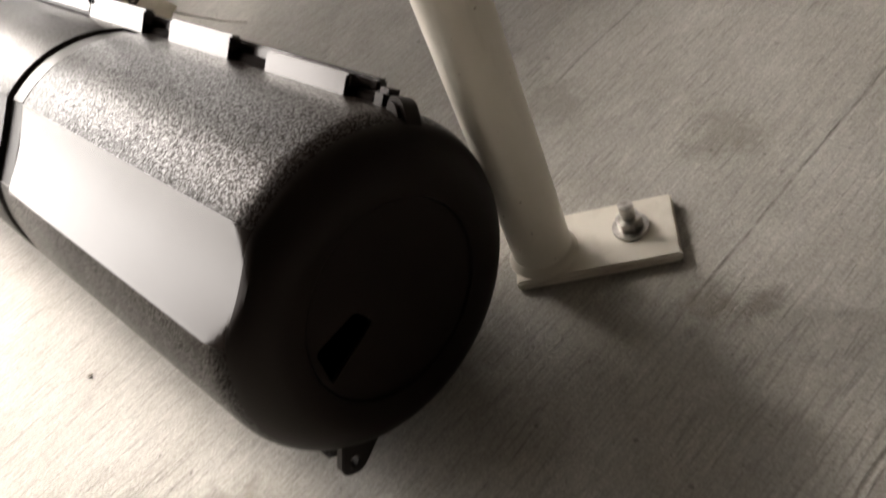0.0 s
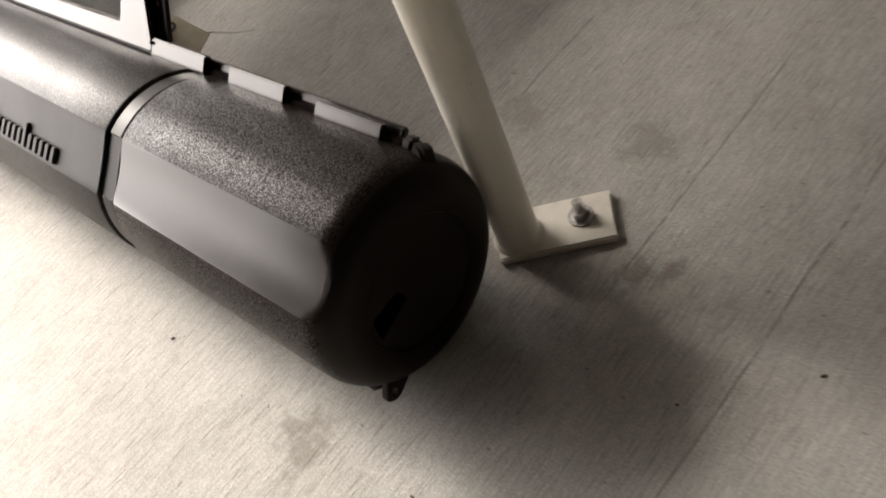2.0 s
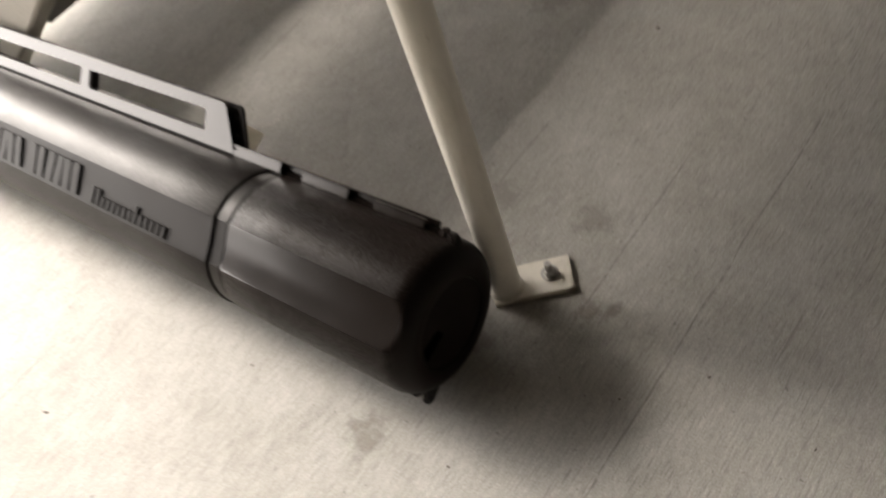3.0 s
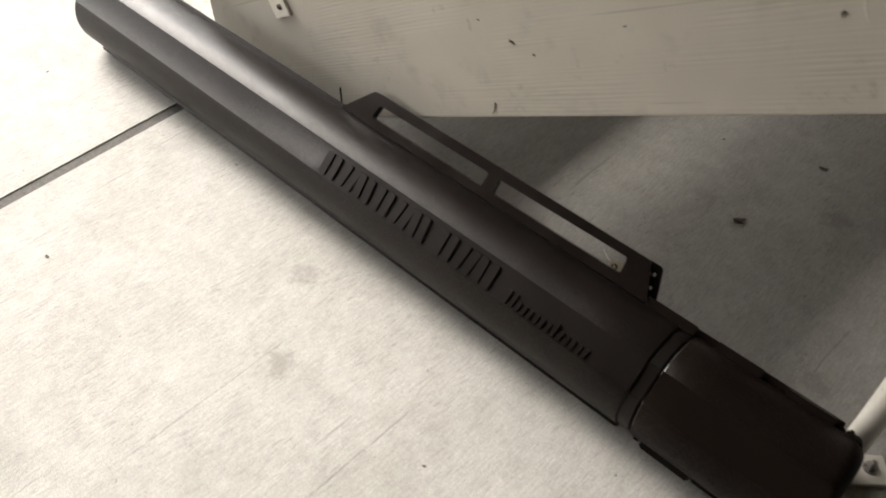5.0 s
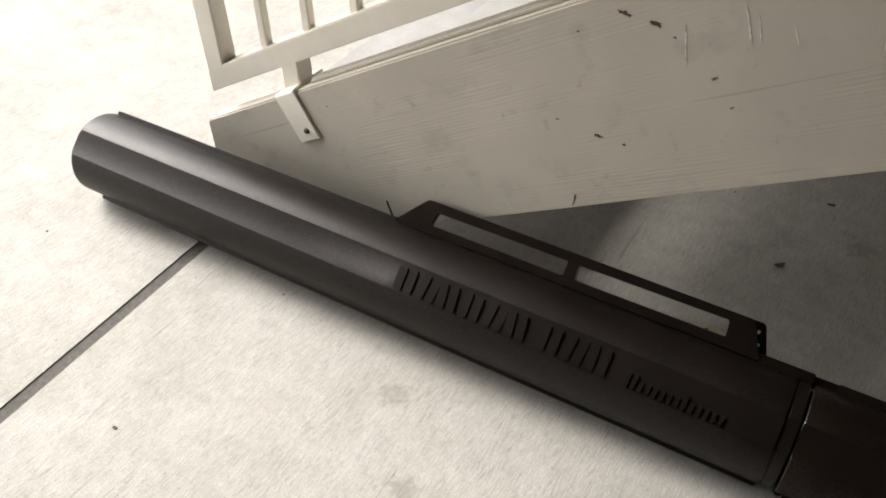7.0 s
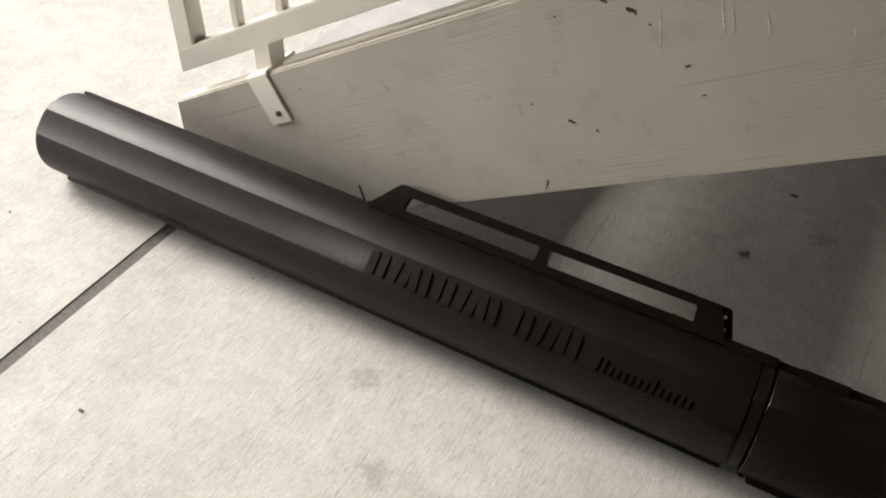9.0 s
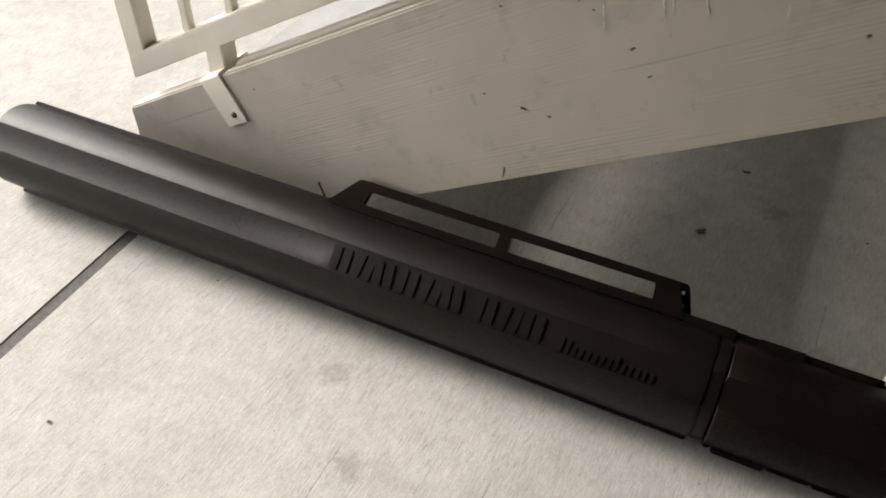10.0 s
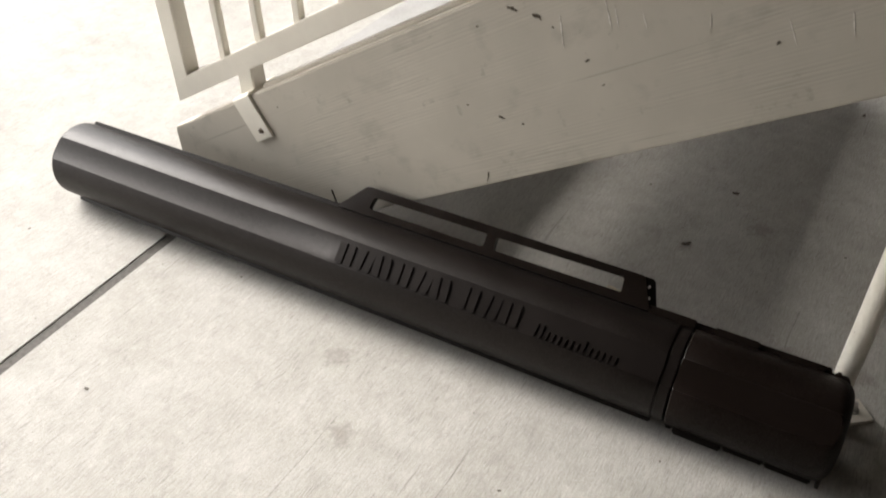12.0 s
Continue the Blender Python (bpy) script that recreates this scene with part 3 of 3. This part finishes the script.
# carrying handle: two plates with a core between them
H0, H1 = 0.0800, 0.1315
grip_out = rounded([(0.0360, H0), (0.0130, H1), (-0.512, H1), (-0.560, H0)], 0.006, 4)
holes = [rounded([(-0.0160, 0.0945), (-0.0183, 0.1185), (-0.2450, 0.1160), (-0.2440, 0.0930)], 0.004, 4),
         rounded([(-0.2640, 0.0930), (-0.2625, 0.1165), (-0.4910, 0.1155), (-0.4960, 0.0930)], 0.004, 4)]
handle = part("handle", extrude_outline(grip_out, -0.0080, -0.0035, 0.0012, holes), LEAF, case, "long flat moulded carrying handle with two openings")
handle.data.transform(round_axis(FLANGE))
core_out = [(0.024, H0), (0.004, H1 - 0.0045), (-0.510, H1 - 0.0045), (-0.550, H0)]
core = part("core", extrude_outline(core_out, -0.0035, 0.0020, 0, holes), SATIN, handle)
core.data.transform(round_axis(FLANGE))
back_out = rounded([(0.046, H0), (0.028, H1 - 0.0005), (-0.512, H1 - 0.0005), (-0.556, H0)], 0.006, 4)
pin_holes = [[(0.0225 + (0.1170 - zc) * 0.25 + 0.0024 * math.cos(i * math.tau / 10), zc + 0.0030 * math.sin(i * math.tau / 10)) for i in range(10)] for zc in (0.0990, 0.1170)]
back = part("back_plate", extrude_outline(back_out, 0.0020, 0.0060, 0, [*holes, *pin_holes]), SMOOTH, handle)
back.data.transform(round_axis(FLANGE))
tie = join(rod((-0.566, -0.001, 0.083), (-0.590, 0.006, 0.104), 0.0016, 8), rod((-0.545, 0.004, 0.088), (-0.566, -0.001, 0.083), 0.0016, 8))
tie.transform(round_axis(FLANGE))
part("tie_end", tie, DEAD_BLACK, handle, "stub of a black cable tie")

# raised moulded marking on the front panel, kept as plain shapes
FACE = R_TUBE * CHORD - 0.0004
FLIP = Matrix(((1, 0, 0, 0), (0, 0, 1, 0), (0, 1, 0, 0), (0, 0, 0, 1)))


def mark(outline):
    bm = extrude_outline(outline, FACE - 0.004, FACE + 0.0034, 0.0007)
    bm.transform(round_axis(FLAT_MID) @ FLIP)
    part("raised_mark", bm, SMOOTH, case)


def slanted(x, t0, t1, w, lean=0.0):
    """A raised bar, w wide, whose top is shifted by lean."""
    return [(x, t0), (x + w, t0), (x + w + lean, t1), (x + lean, t1)]


T0, T1 = -0.0205, 0.0165
# nine marks, each a pair of plain blocks, upright or leaning
for i, lean in enumerate((0, 4, -4, 0, 4, -4, 0, 4, 0)):
    x = -0.4915 + 0.0380 * i if i < 6 else -0.2505 + 0.0372 * (i - 6)
    mark(rounded(slanted(x, T0, T1, 0.0150, lean / 1000), 0.0030, 3))
    mark(rounded(slanted(x + 0.0185, T0, T1, 0.0145, lean / 1000), 0.0030, 3))
for i in range(14):
    tall = i in (0, 1, 8)
    mark(rounded(slanted(-0.1165 + 0.0101 * i, -0.0215, -0.0005 if tall else -0.0075, 0.0062, 0.0020), 0.0020, 3))

part("pin", polar(0.0335, 0.0375, 0.0850, 0.0880, -0.0098, -0.0076, FLANGE, 0.0008), DEAD_BLACK, case, "black hinge pin head")
part("catch", polar(0.010, 0.034, 0.0720, 0.0765, -0.0125, -0.0050, FLANGE, 0.0015), DEAD_BLACK, case)


# ---- loose things ----
def scrap_mesh(size, seed, aspect=0.5, curl=0.25, jag=0.5):
    """A dry, slightly curled scrap with an uneven outline."""
    rnd = random.Random(seed)
    bm = bmesh.new()
    n = 12 if jag < 0.6 else 18
    top, low = [], []
    for i in range(n):
        a = i * math.tau / n
        r = size * 0.5 * (1.15 - jag + jag * rnd.random())
        x, y = r * math.cos(a), r * aspect * math.sin(a)
        z = curl * size * (2 * abs(x) / size) ** 2
        top.append(bm.verts.new((x, y, z + 0.0012)))
        low.append(bm.verts.new((x, y, z)))
    bm.faces.new(top)
    bm.faces.new(list(reversed(low)))
    for i in range(n):
        bm.faces.new((low[i], low[(i + 1) % n], top[(i + 1) % n], top[i]))
    bmesh.ops.triangulate(bm, faces=[f for f in bm.faces if len(f.verts) > 4])
    return bm


def scrap(m, size, seed, aspect, curl, name, label, category, group, jag=0.5):
    ob = finish(name, scrap_mesh(size, seed, aspect, curl, jag), LITTER)
    ob.matrix_world = m
    return tagged(ob, label, category, group)


GROUND_BITS = ((-0.004, 0.348, 0.0208, 40), (0.034, 0.564, 0.0176, 10), (-0.135, 0.505, 0.0054, 60), (0.277, 0.462, 0.0066, 20),
               (0.210, 1.030, 0.0176, 75), (-0.744, -0.519, 0.0090, 15), (-1.368, 0.046, 0.0078, 50), (-1.194, -0.287, 0.0066, 80),
               (-0.708, -0.176, 0.0048, 0), (-0.056, -0.338, 0.0072, 30), (0.550, 0.047, 0.0036, 45), (0.390, -0.147, 0.0036, 0),
               (0.653, 0.027, 0.0030, 70), (0.491, -0.011, 0.0030, 20), (0.130, -0.168, 0.0036, 50))
for i, (x, y, size, turn) in enumerate(GROUND_BITS):
    scrap(pose(x, y, 0.0003, 0, 0, turn), size, i, 0.5, 0.12, "leaf_scrap", "tiny dry brown leaf scrap on the concrete", "leaf scrap", "leaf scraps on the slab")

BOARD_BITS = ((-0.244, 0.573, 0.0170, -6, 0.24), (-0.204, 0.570, 0.0170, -14, 0.28), (-0.254, 0.394, 0.0153, 5, 0.24), (-0.217, 0.394, 0.0059, 0, 0.49),
              (-0.275, 0.276, 0.0204, 82, 0.14), (-0.299, 0.534, 0.0043, 0, 0.56), (-0.1255, 0.5235, 0.0085, 40, 0.28), (0.112, 0.608, 0.0085, 60, 0.35),
              (-0.725, 0.273, 0.0034, 0, 0.56), (-0.097, 0.494, 0.0076, 35, 0.21), (-0.180, 0.560, 0.0043, 0, 0.42), (-0.314, 0.399, 0.0043, 20, 0.42))
for i, (x, z, size, turn, aspect) in enumerate(BOARD_BITS):
    scrap(pose(x, YF + 0.0007, z, 90, -turn, 0), size * 1.1, 40 + i, aspect * 1.35, 0.10, "plant_bit", "dark dry plant bit stuck to the painted board", "plant bit", "plant bits on the stringer", 0.85)



def chalk(nt, n, l, bsdf):
    l.new(ramp(nt, noise_tex(nt, coords(nt, world_space=True), 260, 3), [(0.35, (0.50, 0.47, 0.41)), (0.60, (0.75, 0.72, 0.68))]), bsdf.inputs["Base Color"])
    bsdf.inputs["Roughness"].default_value = 0.9


def manila(nt, n, l, bsdf):
    l.new(ramp(nt, noise_tex(nt, coords(nt, world_space=True), 120, 4), [(0.3, (0.58, 0.51, 0.38)), (0.7, (0.68, 0.61, 0.48))]), bsdf.inputs["Base Color"])
    bsdf.inputs["Roughness"].default_value = 0.8


CHALK = mat("chalky scuff", chalk)
MANILA = mat("manila card", manila)
for i, (x, z, size, lean) in enumerate(((-0.1015, 0.592, 0.046, -20), (-0.0905, 0.593, 0.036, -18), (-0.053, 0.598, 0.030, -24), (0.0295, 0.615, 0.026, -10), (0.125, 0.625, 0.036, -28), (0.186, 0.648, 0.034, -18), (-0.166, 0.555, 0.05, -12))):
    ob = finish("scuff_mark", scrap_mesh(size, 80 + i, 0.055, 0.0, 0.8), CHALK)
    ob.matrix_world = pose(x, YF + 0.0007, z, 90, 90 + lean, 0)
    tagged(ob, "pale chalky scuff on the painted board", "scuff mark", "scuffs on the stringer")

# manila tag tied behind the handle
EYE = Vector((-0.050, 0.037, 0.102))
tag = thing("hang_tag", "manila card tag tied to the back of the case handle", "tag", (EYE.x, EYE.y, 0))
down = Vector((0.047, 0.004, -0.016)).normalized()
facing = Vector((0.81, -0.27, 0.51))
facing = (facing - down * facing.dot(down)).normalized()
turn = Matrix.Translation((0, 0, EYE.z)) @ Matrix((down, facing, down.cross(facing))).transposed().to_4x4()
card = extrude_outline([(-0.010, -0.005), (-0.003, -0.0115), (0.040, -0.0115), (0.040, 0.0115), (-0.003, 0.0115), (-0.010, 0.005)], -0.0004, 0.0004)
card.transform(turn)
part("card", card, MANILA, tag)
ring_out = [(0.0050 * math.cos(i * math.tau / 20), 0.0050 * math.sin(i * math.tau / 20)) for i in range(20)]
ring_in = [(0.0022 * math.cos(i * math.tau / 20), 0.0022 * math.sin(i * math.tau / 20)) for i in range(20)]
ring = extrude_outline(ring_out, -0.0012, 0.0012, 0, [ring_in])
ring.transform(turn)
part("eyelet", ring, LITTER, tag, "brown reinforcing ring")
knots = [Vector((0.002, -0.022, 0.140)), Vector((0.004, -0.010, 0.118)), Vector((0, 0, 0.102)), Vector((-0.020, 0.030, 0.066)), Vector((-0.050, 0.068, 0.026)), Vector((-0.074, 0.096, 0.0006))]
part("string", join(*[rod(a, b, 0.0006, 6) for a, b in zip(knots, knots[1:])]), CHALK, tag, "thin white string")
